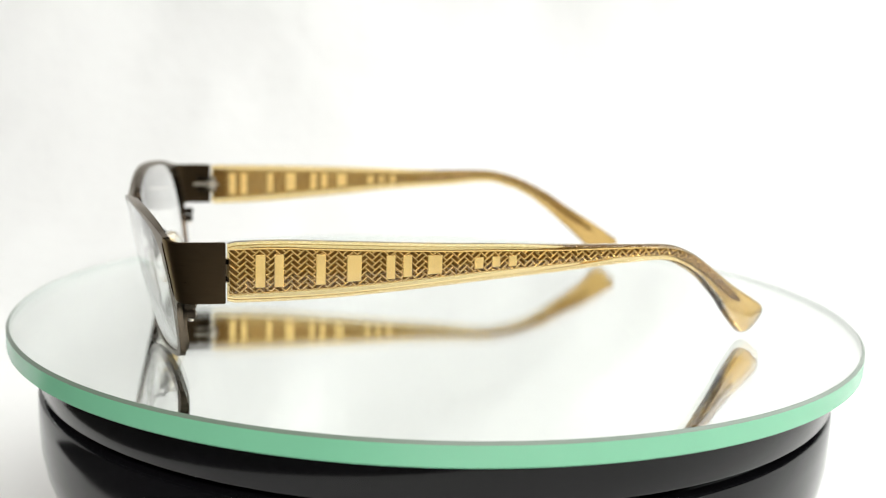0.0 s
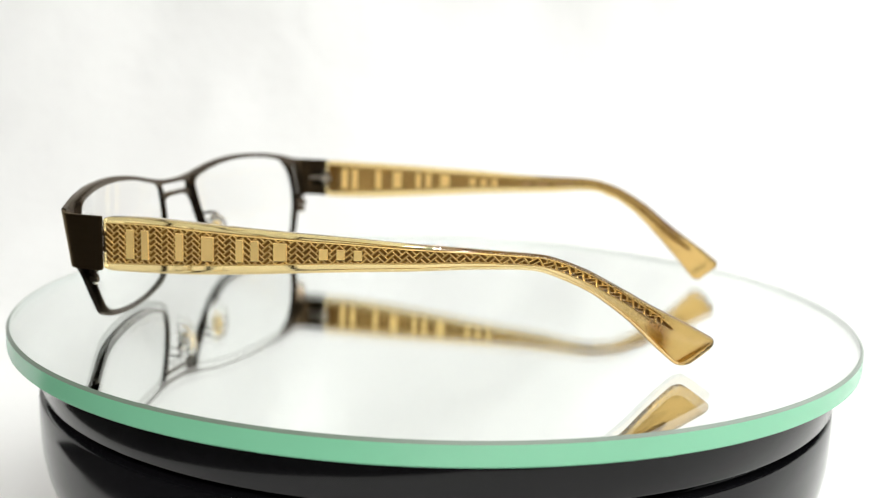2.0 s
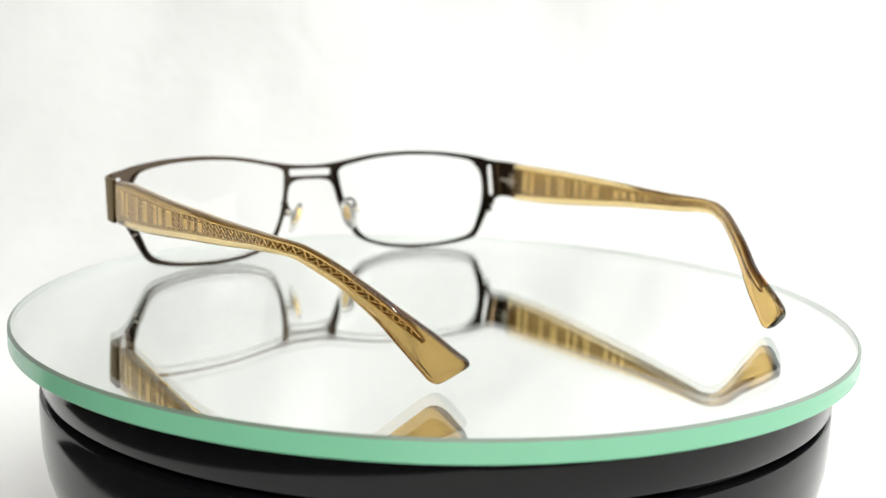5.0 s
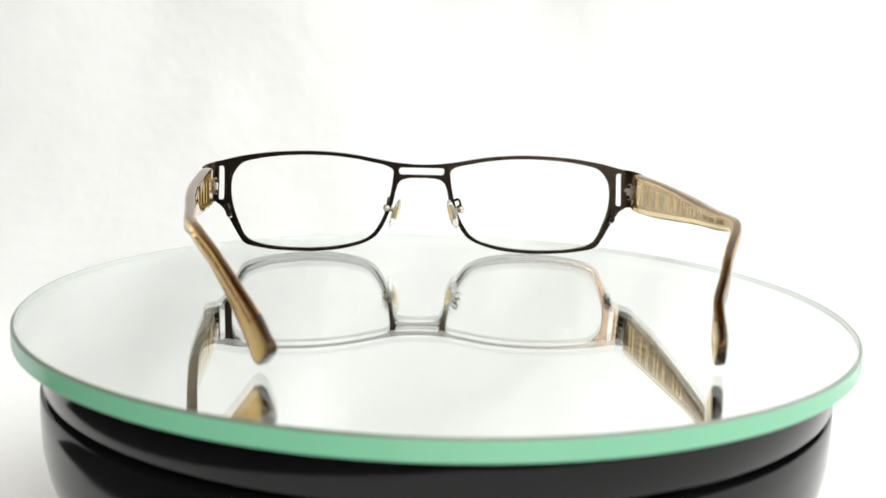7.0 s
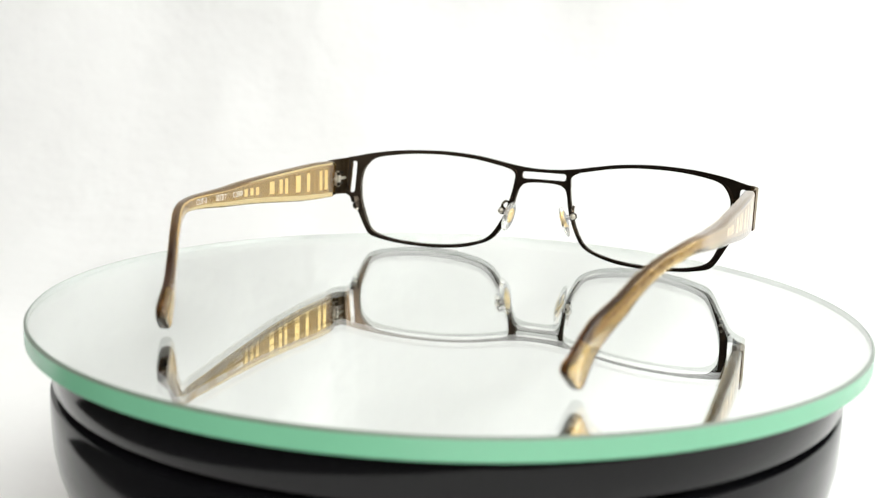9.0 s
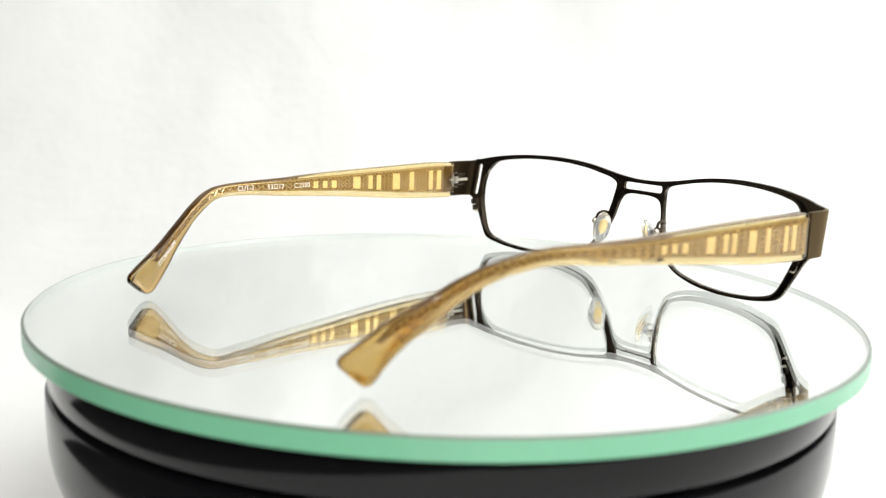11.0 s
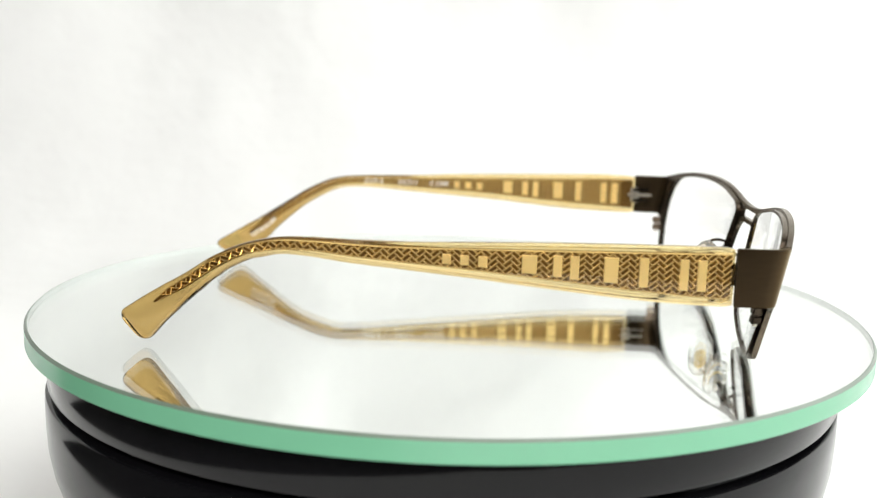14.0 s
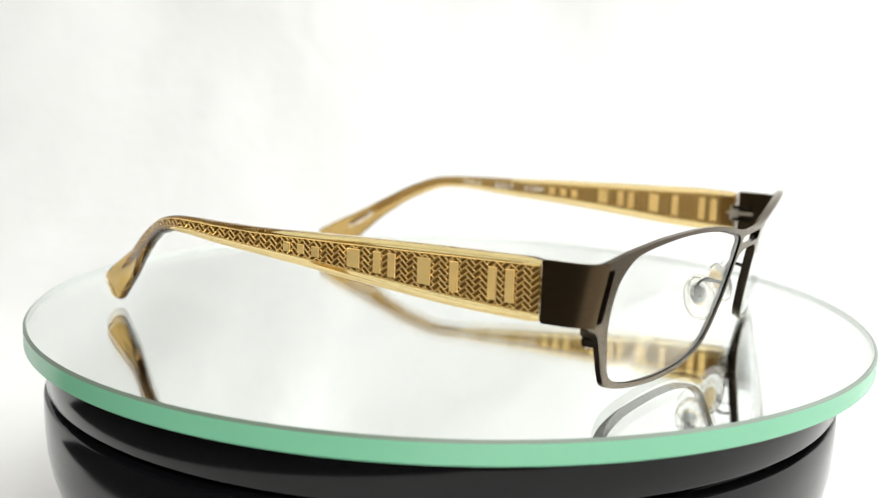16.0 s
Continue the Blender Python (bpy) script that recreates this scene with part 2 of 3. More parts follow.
# half outlines of the front in mm, (out from the nose, up)
LENS_CURVE = [(9.3, 23.8), (9.35, 26.4), (11.7, 28.0), (16, 29.0), (22, 30.15), (29, 30.95), (37, 31.25), (46, 30.95), (54, 29.9), (57.8, 28.8),
              (59.9, 26.8), (61.2, 24.3), (61.6, 20.8), (61.3, 17), (60.5, 13.6), (59.1, 9.9), (57.4, 6.2), (55.4, 4.2), (51.6, 2.75), (46, 1.75),
              (37.3, 1.2), (28, 1.65), (20, 3.3), (16.4, 5.25), (14.1, 8.1), (12.4, 11.3), (11, 15.2), (9.9, 19.7)]
OUTER_CURVE = [(0, 28.2), (4, 28.3), (9.4, 28.85), (15.8, 29.95), (21.8, 31.0), (28, 31.7), (35, 32.1), (42, 32.05), (49.2, 31.7), (55.2, 31.0), (60, 30.2), (63.5, 29.35),
               (66.2, 28.75), (66.4, 28.3), (66.4, 22), (66.4, 17), (66.2, 16.4), (64.7, 15.3), (63.2, 13.4), (61.1, 9.6), (59.1, 5.95), (57.3, 3.5), (54.2, 2.2),
               (47.1, 0.9), (36.7, 0.2), (27, 0.75), (19.6, 2.5), (15.6, 4.5), (13.3, 7.1), (11.3, 10.9), (9.4, 15.8), (8.5, 19.9), (7.6, 22.1),
               (6, 23.3), (3, 23.8), (0, 23.8)]


def rounded_slot(cx, cz, wide, high, r, lean=0.0, n=6):
    """A rounded rectangle as a loop, leaning by lean mm over its height."""
    out = []
    for sx, sz, a0 in ((1, 1, 0), (-1, 1, 90), (-1, -1, 180), (1, -1, 270)):
        for k in range(n):
            a = radians(a0 + 90 * k / (n - 1))
            x, z = sx * (wide / 2 - r) + r * math.cos(a), sz * (high / 2 - r) + r * math.sin(a)
            out.append((cx + x + lean * z / high, cz + z))
    return out


def loop_on_front(bm, loop, back):
    return [bm.verts.new((MM * (front_x(y, z) + back), MM * y, MM * z)) for y, z in loop]


def front_frame(parent):
    half = [tuple(p) for p in spline(OUTER_CURVE, 150)]
    outer = half + [(-y, z) for y, z in half[::-1]][1:-1]
    lens = [tuple(p) for p in spline(LENS_CURVE, 110, True)]
    loops = [outer, lens, [(-y, z) for y, z in lens]]
    side = rounded_slot(64.55, 22.2, 2.0, 10.5, 0.9, 0.1)
    loops += [side, [(-y, z) for y, z in side]]
    bridge = rounded_slot(0, 26.0, 15.0, 2.25, 0.9)
    dense = []
    for (y0, z0), (y1, z1) in zip(bridge, bridge[1:] + bridge[:1]):
        n = max(1, int(abs(y1 - y0) / 1.0))
        dense += [(y0 + (y1 - y0) * k / n, z0 + (z1 - z0) * k / n) for k in range(n)]
    loops.append(dense)
    bm = bmesh.new()
    faces = []
    for back in (0.0, 1.15):
        edges, rings = [], []
        for loop in loops:
            v = loop_on_front(bm, loop, back)
            rings.append(v)
            edges += [bm.edges.new((v[k], v[(k + 1) % len(v)])) for k in range(len(v))]
        bmesh.ops.triangle_fill(bm, use_beauty=True, edges=edges)
        faces.append(rings)
    for a, b in zip(*faces):
        for k in range(len(a)):
            j = (k + 1) % len(a)
            bm.faces.new((a[k], a[j], b[j], b[k]))
    ob = part("front_frame", bm, GUN, parent, "dark brown gunmetal full-rim front with slotted bridge", 40)
    bevel = ob.modifiers.new("edge", "BEVEL")
    bevel.width, bevel.segments, bevel.limit_method, bevel.angle_limit = 0.00014, 2, "ANGLE", radians(50)
    return lens


def ring_band(loop, grow0, grow1, back0, back1, sign):
    """A closed band of rectangular section that follows a loop on the front."""
    bm = bmesh.new()
    n = len(loop)
    c = (sum(p[0] for p in loop) / n, sum(p[1] for p in loop) / n)
    rings = []
    for k in range(n):
        y, z = loop[k]
        ty, tz = loop[(k + 1) % n][0] - loop[k - 1][0], loop[(k + 1) % n][1] - loop[k - 1][1]
        ln = math.hypot(ty, tz)
        ny, nz = tz / ln, -ty / ln
        if ny * (y - c[0]) + nz * (z - c[1]) < 0:
            ny, nz = -ny, -nz
        ring = []
        for grow, back in ((grow0, back0), (grow1, back0), (grow1, back1), (grow0, back1)):
            yy, zz = y + ny * grow, z + nz * grow
            ring.append(bm.verts.new((MM * (front_x(yy, zz) + back), MM * sign * yy, MM * zz)))
        rings.append(ring)
    for k in range(n):
        a, b = rings[k], rings[(k + 1) % n]
        for j in range(4):
            bm.faces.new((a[j], a[(j + 1) % 4], b[(j + 1) % 4], b[j]))
    return bm


def lens_body(loop, sign):
    """A curved clear lens, 1.6 mm thick, filling the loop."""
    bm = bmesh.new()
    n = len(loop)
    c = (36.0, 16.5)
    sides = []
    for back in (0.3, 1.9):
        mid = bm.verts.new((MM * (front_x(*c) - 0.9 + back), MM * sign * c[0], MM * c[1]))
        rings = []
        for f in (0.2, 0.4, 0.6, 0.8, 0.92, 1.0):
            ring = []
            for y, z in loop:
                yy, zz = c[0] + (y - c[0]) * f, c[1] + (z - c[1]) * f
                ring.append(bm.verts.new((MM * (front_x(yy, zz) - 0.9 * (1 - f * f) + back), MM * sign * yy, MM * zz)))
            rings.append(ring)
        for k in range(n):
            bm.faces.new((mid, rings[0][k], rings[0][(k + 1) % n]))
        for a, b in zip(rings, rings[1:]):
            for k in range(n):
                bm.faces.new((a[k], a[(k + 1) % n], b[(k + 1) % n], b[k]))
        sides.append(rings[-1])
    for k in range(n):
        j = (k + 1) % n
        bm.faces.new((sides[0][k], sides[0][j], sides[1][j], sides[1][k]))
    return bm


def endpiece(sign):
    """The plate that wraps from the front round to the hinge."""
    bm = bmesh.new()
    plan = spline([(-0.05, 65.4), (0.5, 66.9), (1.4, 68.2), (2.8, 69.0), (5.5, 69.3), (9.6, 69.3)], 26)
    cols = []
    for i, p in enumerate(plan):
        way = (plan[min(i + 1, 25)] - plan[max(i - 1, 0)]).normalized()
        q = p + 0.95 * Vector((way.y, -way.x))
        rise = 0.45 * min(1, i / 12) if sign > 0 else 0.0
        top = 28.85 - 0.65 * min(1, i / 12) + rise
        low = 16.35 + rise
        fade = max(0.0, 1 - p.x / 9.6)
        cols.append([bm.verts.new((MM * (x + fade * 0.2 * (17.9 - z)), MM * sign * y, MM * z)) for (x, y), z in ((p, low), (p, top), (q, top), (q, low))])
    for a, b in zip(cols, cols[1:]):
        for j in range(4):
            bm.faces.new((a[j], a[(j + 1) % 4], b[(j + 1) % 4], b[j]))
    bm.faces.new(cols[0])
    bm.faces.new(cols[-1][::-1])
    bmesh.ops.recalc_face_normals(bm, faces=bm.faces[:])
    sharp = [e for e in bm.edges if e.calc_face_angle(0) > 1.0]
    bmesh.ops.bevel(bm, geom=sharp, offset=0.00016, segments=2, affect="EDGES")
    return bm


# stations of the side arms in mm: upper edge (back, up), lower edge (back, up)
ARM_LEFT = [(9.9, 28.1, 9.9, 16.3), (20.0, 28.4, 20.0, 16.5), (31.0, 28.1, 31.0, 17.0), (42.0, 27.75, 42.0, 17.9), (54.0, 27.4, 54.0, 19.0),
            (66.0, 27.05, 66.0, 20.0), (78.5, 26.5, 78.5, 20.9), (91.5, 26.19, 91.5, 22.06), (101.37, 25.81, 100.07, 22.37),
            (106.55, 25.09, 104.35, 21.88), (112.02, 22.99, 108.72, 20.25), (117.89, 19.63, 114.29, 17.22), (126.86, 13.92, 120.86, 11.88),
            (134.04, 9.82, 127.44, 5.03), (140.21, 6.33, 132.41, 0.24)]
ARM_RIGHT = [(9.9, 28.7, 9.9, 16.6), (19.0, 28.7, 19.0, 16.9), (29.5, 28.7, 29.5, 17.5), (40.3, 28.55, 40.3, 18.5), (51.5, 28.3, 51.5, 19.6),
            (62.7, 28.0, 62.7, 20.8), (74.2, 27.6, 74.2, 21.8), (86.0, 27.55, 86.0, 22.75), (94.47, 27.69, 94.47, 23.75),
            (100.54, 27.42, 100.74, 23.83), (105.91, 26.31, 104.91, 22.77), (110.28, 24.81, 108.28, 21.84), (116.35, 21.75, 113.75, 18.67),
            (123.11, 17.27, 119.31, 14.05), (131.48, 11.85, 125.38, 8.58), (139.65, 6.67, 132.45, 0.25)]
# how far out the outer face runs, (back, out)
PLAN_LEFT = [(9.0, 69.1), (30.0, 69.2), (50.0, 68.9), (68.0, 67.4), (84.0, 65.49), (97.0, 63.93), (107.0, 60.61), (116.5, 55.18), (124.0, 50.52), (130.0, 46.94), (136.0, 44.21), (142.0, 41.06)]
PLAN_RIGHT = [(9.0, 69.3), (30.0, 69.9), (50.0, 70.1), (68.0, 70.1), (84.0, 69.41), (97.0, 68.7), (105.0, 66.19), (114.4, 61.4), (120.0, 58.61),
            (127.0, 54.92), (135.4, 53.17), (142.0, 51.04)]
THICK = 3.3


class Arm:
    """The swept shape of one side arm: at(s, v, w) gives a point in metres, s along 0..1, v up 0..1, w inwards in mm."""

    def __init__(self, stations, plan, sign):
        self.n = 240
        self.rows = [self.smooth(stations, k / (self.n - 1)) for k in range(self.n)]
        self.plan, self.sign = plan, sign
        run = [0.0]
        for a, b in zip(self.rows, self.rows[1:]):
            run.append(run[-1] + math.hypot((b[0] + b[2] - a[0] - a[2]) / 2, (b[1] + b[3] - a[1] - a[3]) / 2))
        self.length, self.run = run[-1], run

    def smooth(self, st, s):
        m = len(st) - 1
        x = s * m
        i = min(int(x), m - 1)
        u = x - i
        q = [st[min(max(i + d, 0), m)] for d in (-1, 0, 1, 2)]
        return [0.5 * (2 * q[1][c] + (q[2][c] - q[0][c]) * u + (2 * q[0][c] - 5 * q[1][c] + 4 * q[2][c] - q[3][c]) * u * u
                       + (3 * q[1][c] - q[0][c] - 3 * q[2][c] + q[3][c]) * u ** 3) for c in range(4)]

    def row(self, mm):
        """The station mm along the arm."""
        k = float(np.interp(mm, self.run, range(self.n)))
        i = min(int(k), self.n - 2)
        return [a + (b - a) * (k - i) for a, b in zip(self.rows[i], self.rows[i + 1])]

    def out(self, back):
        p = self.plan
        i = 0
        while i < len(p) - 2 and back > p[i + 1][0]:
            i += 1
        u = min(1.2, max(0.0, (back - p[i][0]) / (p[i + 1][0] - p[i][0])))
        q = [p[min(max(i + d, 0), len(p) - 1)][1] for d in (-1, 0, 1, 2)]
        return 0.5 * (2 * q[1] + (q[2] - q[0]) * u + (2 * q[0] - 5 * q[1] + 4 * q[2] - q[3]) * u * u + (3 * q[1] - q[0] - 3 * q[2] + q[3]) * u ** 3)

    def at(self, mm, v, w):
        r = self.row(mm)
        x, z = r[2] + (r[0] - r[2]) * v, r[3] + (r[1] - r[3]) * v
        slope = (self.out(x + 0.5) - self.out(x - 0.5))
        ln = math.hypot(1, slope)
        y = self.out(x) - w / ln
        return Vector((MM * (x + w * slope / ln), MM * self.sign * y, MM * z))

    def thick(self, mm):
        return float(np.interp(mm, [0, 85, 105, self.length], [3.1, 2.75, 2.4, 2.4]))

    def high(self, mm):
        r = self.row(mm)
        return math.hypot(r[0] - r[2], r[1] - r[3])

    def at_back(self, back):
        """How many mm along the arm a place lies that is so far back (on the straight part)."""
        return back - 9.9

    def span(self, mm):
        """Lower and upper limits of the patterned core, as fractions of the height."""
        e = self.length
        lo = float(np.interp(mm, [0, 44, 69, 83, 91, e - 40, e - 26, e - 13, e - 8.5], [0.14, 0.235, 0.30, 0.36, 0.34, 0.36, 0.41, 0.52, 0.61]))
        hi = float(np.interp(mm, [0, 44, 69, 83, 91, e - 40, e - 26, e - 13, e - 8.5], [0.88, 0.81, 0.79, 0.79, 0.78, 0.80, 0.80, 0.75, 0.66]))
        return lo, hi


def arm_body(arm):
    bm = bmesh.new()
    rings = []
    n = 90
    for k in range(n):
        mm = arm.length * k / (n - 6) if k < n - 6 else arm.length - 2.2 * (1 - math.sin(radians(18 * (k - n + 6))))
        if k == n - 7:
            mm = arm.length - 2.9
        high = arm.high(mm)
        inset = 0.35 if k == 0 else 0.0
        if k >= n - 6:
            inset = 2.1 * (1 - math.cos(radians(18 * (k - n + 6))))
        thick = arm.thick(mm)
        r = min(thick / 2 - 0.2, 0.85 + max(0.0, mm - 85) * 0.022)
        ring = []
        for sv, sw, a0 in ((1, 1, 0), (-1, 1, 90), (-1, -1, 180), (1, -1, 270)):
            for j in range(5):
                a = radians(a0 + 90 * j / 4)
                v = sv * (high / 2 - r - inset) + r * math.cos(a)
                w = sw * (thick / 2 - r - min(inset * 0.25, thick / 2 - r - 0.1)) + r * math.sin(a)
                ring.append(bm.verts.new(arm.at(mm, 0.5 + v / high, THICK / 2 + w)))
        rings.append(ring)
    m = len(rings[0])
    for a, b in zip(rings, rings[1:]):
        for k in range(m):
            bm.faces.new((a[k], a[(k + 1) % m], b[(k + 1) % m], b[k]))
    bm.faces.new(rings[0])
    bm.faces.new(rings[-1][::-1])
    return bm


CORE_OUT, CORE_IN = 0.9, 2.3


def arm_core(arm):
    """The flat metal strip inside the arm."""
    bm = bmesh.new()
    rings = []
    n = 100
    for k in range(n):
        mm = 0.5 + (arm.length - 9.2) * k / (n - 1)
        lo, hi = arm.span(mm)
        rings.append([bm.verts.new(arm.at(mm, v, w)) for v, w in ((lo, CORE_OUT), (hi, CORE_OUT), (hi, CORE_IN), (lo, CORE_IN))])
    for a, b in zip(rings, rings[1:]):
        for k in range(4):
            bm.faces.new((a[k], a[(k + 1) % 4], b[(k + 1) % 4], b[k]))
    bm.faces.new(rings[0])
    bm.faces.new(rings[-1][::-1])
    return bm


def ridge(bm, arm, p, q, w, rise, half):
    """A small roof-shaped ridge between two places (mm along, fraction up) on a face of the core."""
    hp = arm.high((p[0] + q[0]) / 2)
    dx, dv = q[0] - p[0], (q[1] - p[1]) * hp
    ln = math.hypot(dx, dv)
    if ln < 0.25:
        return
    nx, nv = -dv / ln * half, dx / ln * half / hp
    a = [bm.verts.new(arm.at(x + s * nx, v + s * nv, w)) for (x, v) in (p, q) for s in (-1, 1)]
    b = [bm.verts.new(arm.at(x, v, w + rise)) for (x, v) in (p, q)]
    bm.faces.new((a[0], a[2], b[1], b[0]))
    bm.faces.new((a[1], b[0], b[1], a[3]))
    bm.faces.new((a[0], b[0], a[1]))
    bm.faces.new((a[2], a[3], b[1]))


def arm_weave(arm, w, rise, start=0.6):
    """The herringbone relief on one face of the core."""
    bm = bmesh.new()
    step, pitch = 1.45, 1.25
    end = arm.length - 10.5
    k = 0
    x = start
    while x + step < end:
        mid = x + step / 2
        high = arm.high(mid)
        lo, hi = arm.span(mid)
        lift = step * 0.86 / high
        up = 1 if k % 2 else -1
        n = int(high / pitch) + 3
        for j in range(-n, n):
            c = 0.56 + (j + 0.5 * (k % 2)) * pitch / high
            p, q = [x - 0.26, c - up * lift * 0.68], [x + step + 0.26, c + up * lift * 0.68]
            d = q[1] - p[1]
            s0, s1 = sorted(((lo - p[1]) / d, (hi - p[1]) / d))
            s0, s1 = max(0.0, s0), min(1.0, s1)
            if s1 - s0 > 0.15:
                ridge(bm, arm, (p[0] + (q[0] - p[0]) * s0, p[1] + d * s0), (p[0] + (q[0] - p[0]) * s1, p[1] + d * s1), w, rise, 0.20)
        x += step
        k += 1
    # raised borders along both edges
    for edge in (0, 1):
        for i in range(70):
            a, b = start - 0.1 + (end + 0.7 - start) * i / 70, start - 0.1 + (end + 0.7 - start) * (i + 1) / 70
            ridge(bm, arm, (a, arm.span(a)[edge]), (b, arm.span(b)[edge]), w, rise * 0.9, 0.16)
    return bm


# pale windows: back from .. to (mm), lower and upper fraction of the arm's height
WINDOWS = [(15.2, 17.1, 0.24, 0.775), (18.8, 20.6, 0.24, 0.775), (26.8, 28.7, 0.25, 0.775), (32.8, 35.7, 0.275, 0.76), (40.6, 42.4, 0.27, 0.75),
           (44.0, 45.8, 0.29, 0.75), (49.0, 52.0, 0.305, 0.735), (58.8, 60.7, 0.35, 0.645), (62.5, 64.3, 0.36, 0.65), (66.1, 67.9, 0.35, 0.66)]


def window_plate(arm, a, b, lo, hi, w, rise):
    bm = bmesh.new()
    x0, x1 = arm.at_back(a), arm.at_back(b)
    high = arm.high((x0 + x1) / 2)
    e = 0.12
    low = [bm.verts.new(arm.at(x, v, w)) for x, v in ((x0, lo), (x1, lo), (x1, hi), (x0, hi))]
    top = [bm.verts.new(arm.at(x, v, w + rise)) for x, v in ((x0 + e, lo + e / high), (x1 - e, lo + e / high), (x1 - e, hi - e / high), (x0 + e, hi - e / high))]
    for k in range(4):
        bm.faces.new((low[k], low[(k + 1) % 4], top[(k + 1) % 4], top[k]))
    bm.faces.new(top)
    bm.faces.new(low[::-1])
    return bm


def lettering(words, size, arm, mm, v, parent, mat, along=1, tilt=0.0):
    """Flat print on the inner face of an arm, centred at a place."""
    curve = bpy.data.curves.new("print", "FONT")
    curve.body, curve.size, curve.align_x, curve.align_y = words, size * MM, "CENTER", "CENTER"
    curve.resolution_u = 3
    tmp = new("print", curve)
    bpy.context.view_layer.update()
    me = bpy.data.meshes.new_from_object(tmp.evaluated_get(bpy.context.evaluated_depsgraph_get()))
    bpy.data.objects.remove(tmp)
    w = (THICK + arm.thick(mm)) / 2 + 0.05
    at = arm.at(mm, v, w)
    xx = (arm.at(mm - 1, v, w) - arm.at(mm + 1, v, w)).normalized() * along
    yy = (arm.at(mm, v + 0.1, w) - arm.at(mm, v - 0.1, w)).normalized()
    zz = xx.cross(yy).normalized()
    yy = zz.cross(xx)
    m = Matrix((xx, yy, zz)).transposed().to_4x4()
    me.transform(Matrix.Translation(at) @ m)
    me.materials.clear()
    me.materials.append(mat)
    ob = new("print", me)
    ob.parent = parent
    return ob


def side_arm(parent, stations, plan, sign, label):
    arm = Arm(stations, plan, sign)
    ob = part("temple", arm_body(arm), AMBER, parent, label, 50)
    ob.visible_shadow = False
    part("core", arm_core(arm), CORE, ob, "bronze wire core inside the clear amber")
    for w, rise, start in ((CORE_OUT, -0.36, 0.6), (CORE_IN, 0.30, 4.4)):
        tagged(part("herringbone_relief", arm_weave(arm, w, rise, start), GOLD, ob, "raised gold herringbone weave"), kind="stuff")
        for a, b, lo, hi in WINDOWS:
            part("gold_inlay", window_plate(arm, a, b, lo, hi, w, rise * 1.4), INLAY, ob, smooth=20)
    return arm, ob


def nose_parts(parent, sign):
    side = 0.75 if sign < 0 else -0.15  # the pads sit a little askew
    bm = bmesh.new()
    path = spline([(-8.2, 11.0, 16.6), (-5.6, 11.6, 17.5), (-3.4, 12.0, 17.2), (-2.6, 12.2, 16.2), (-2.6, 12.2, 14.9)], 18)
    tube(bm, [Vector((MM * x, MM * sign * (y - side * min(1, (x + 8.2) / 4)), MM * z)) for x, y, z in path], 0.42 * MM)
    arm = part("pad_arm", bm, GUN, parent, "thin curled nose pad wire")
    bm = bmesh.new()
    bmesh.ops.create_cone(bm, cap_ends=True, segments=20, radius1=1.25 * MM, radius2=1.25 * MM, depth=1.7 * MM,
                          matrix=Matrix.Translation((-2.7 * MM, sign * (12.2 - side) * MM, 14.7 * MM)) @ pose(0, 0, 0, 0, 75, -sign * 25))
    bmesh.ops.bevel(bm, geom=[e for e in bm.edges if e.calc_face_angle(0) > 1], offset=0.0002, segments=2, affect="EDGES")
    part("pad_box", bm, GUN, arm)
    bm = bmesh.new()
    bmesh.ops.create_uvsphere(bm, u_segments=12, v_segments=8, radius=0.95 * MM, matrix=Matrix.Translation((-1.9 * MM, sign * (12.4 - side) * MM, 14.7 * MM)))
    part("screw", bm, STEEL, arm, "bright screw head")
    bm = bmesh.new()
    m = Matrix.Translation((-2.2 * MM, sign * (9.7 - side) * MM, 12.9 * MM)) @ pose(0, 0, 0, sign * 19, 8, sign * 14)
    bmesh.ops.create_uvsphere(bm, u_segments=28, v_segments=18, radius=1, matrix=m @ Matrix.Diagonal((3.3 * MM, 1.15 * MM, 5.2 * MM, 1)))
    pad = part("nose_pad", bm, SILICONE, parent, "clear oval silicone nose pad")
    pad.visible_shadow = False
    bm = bmesh.new()
    bmesh.ops.create_uvsphere(bm, u_segments=20, v_segments=12, radius=1, matrix=m @ Matrix.Translation((0, -sign * 0.3 * MM, 0.7 * MM)) @ Matrix.Diagonal((1.6 * MM, 0.5 * MM, 2.6 * MM, 1)))
    part("pad_insert", bm, PAD_GOLD, pad, "gold metal insert in the pad")
    bm = bmesh.new()
    bmesh.ops.create_uvsphere(bm, u_segments=20, v_segments=12, radius=1, matrix=m @ Matrix.Translation((0, sign * 0.5 * MM, 0.8 * MM)) @ Matrix.Diagonal((1.75 * MM, 0.5 * MM, 2.3 * MM, 1)))
    bmesh.ops.create_cone(bm, cap_ends=True, segments=16, radius1=0.9 * MM, radius2=0.7 * MM, depth=1.6 * MM,
                          matrix=m @ Matrix.Translation((0, sign * 1.2 * MM, 1.0 * MM)) @ pose(0, 0, 0, -sign * 90))
    part("pad_mount", bm, MOUNT, pad, "grey metal mount behind the pad")


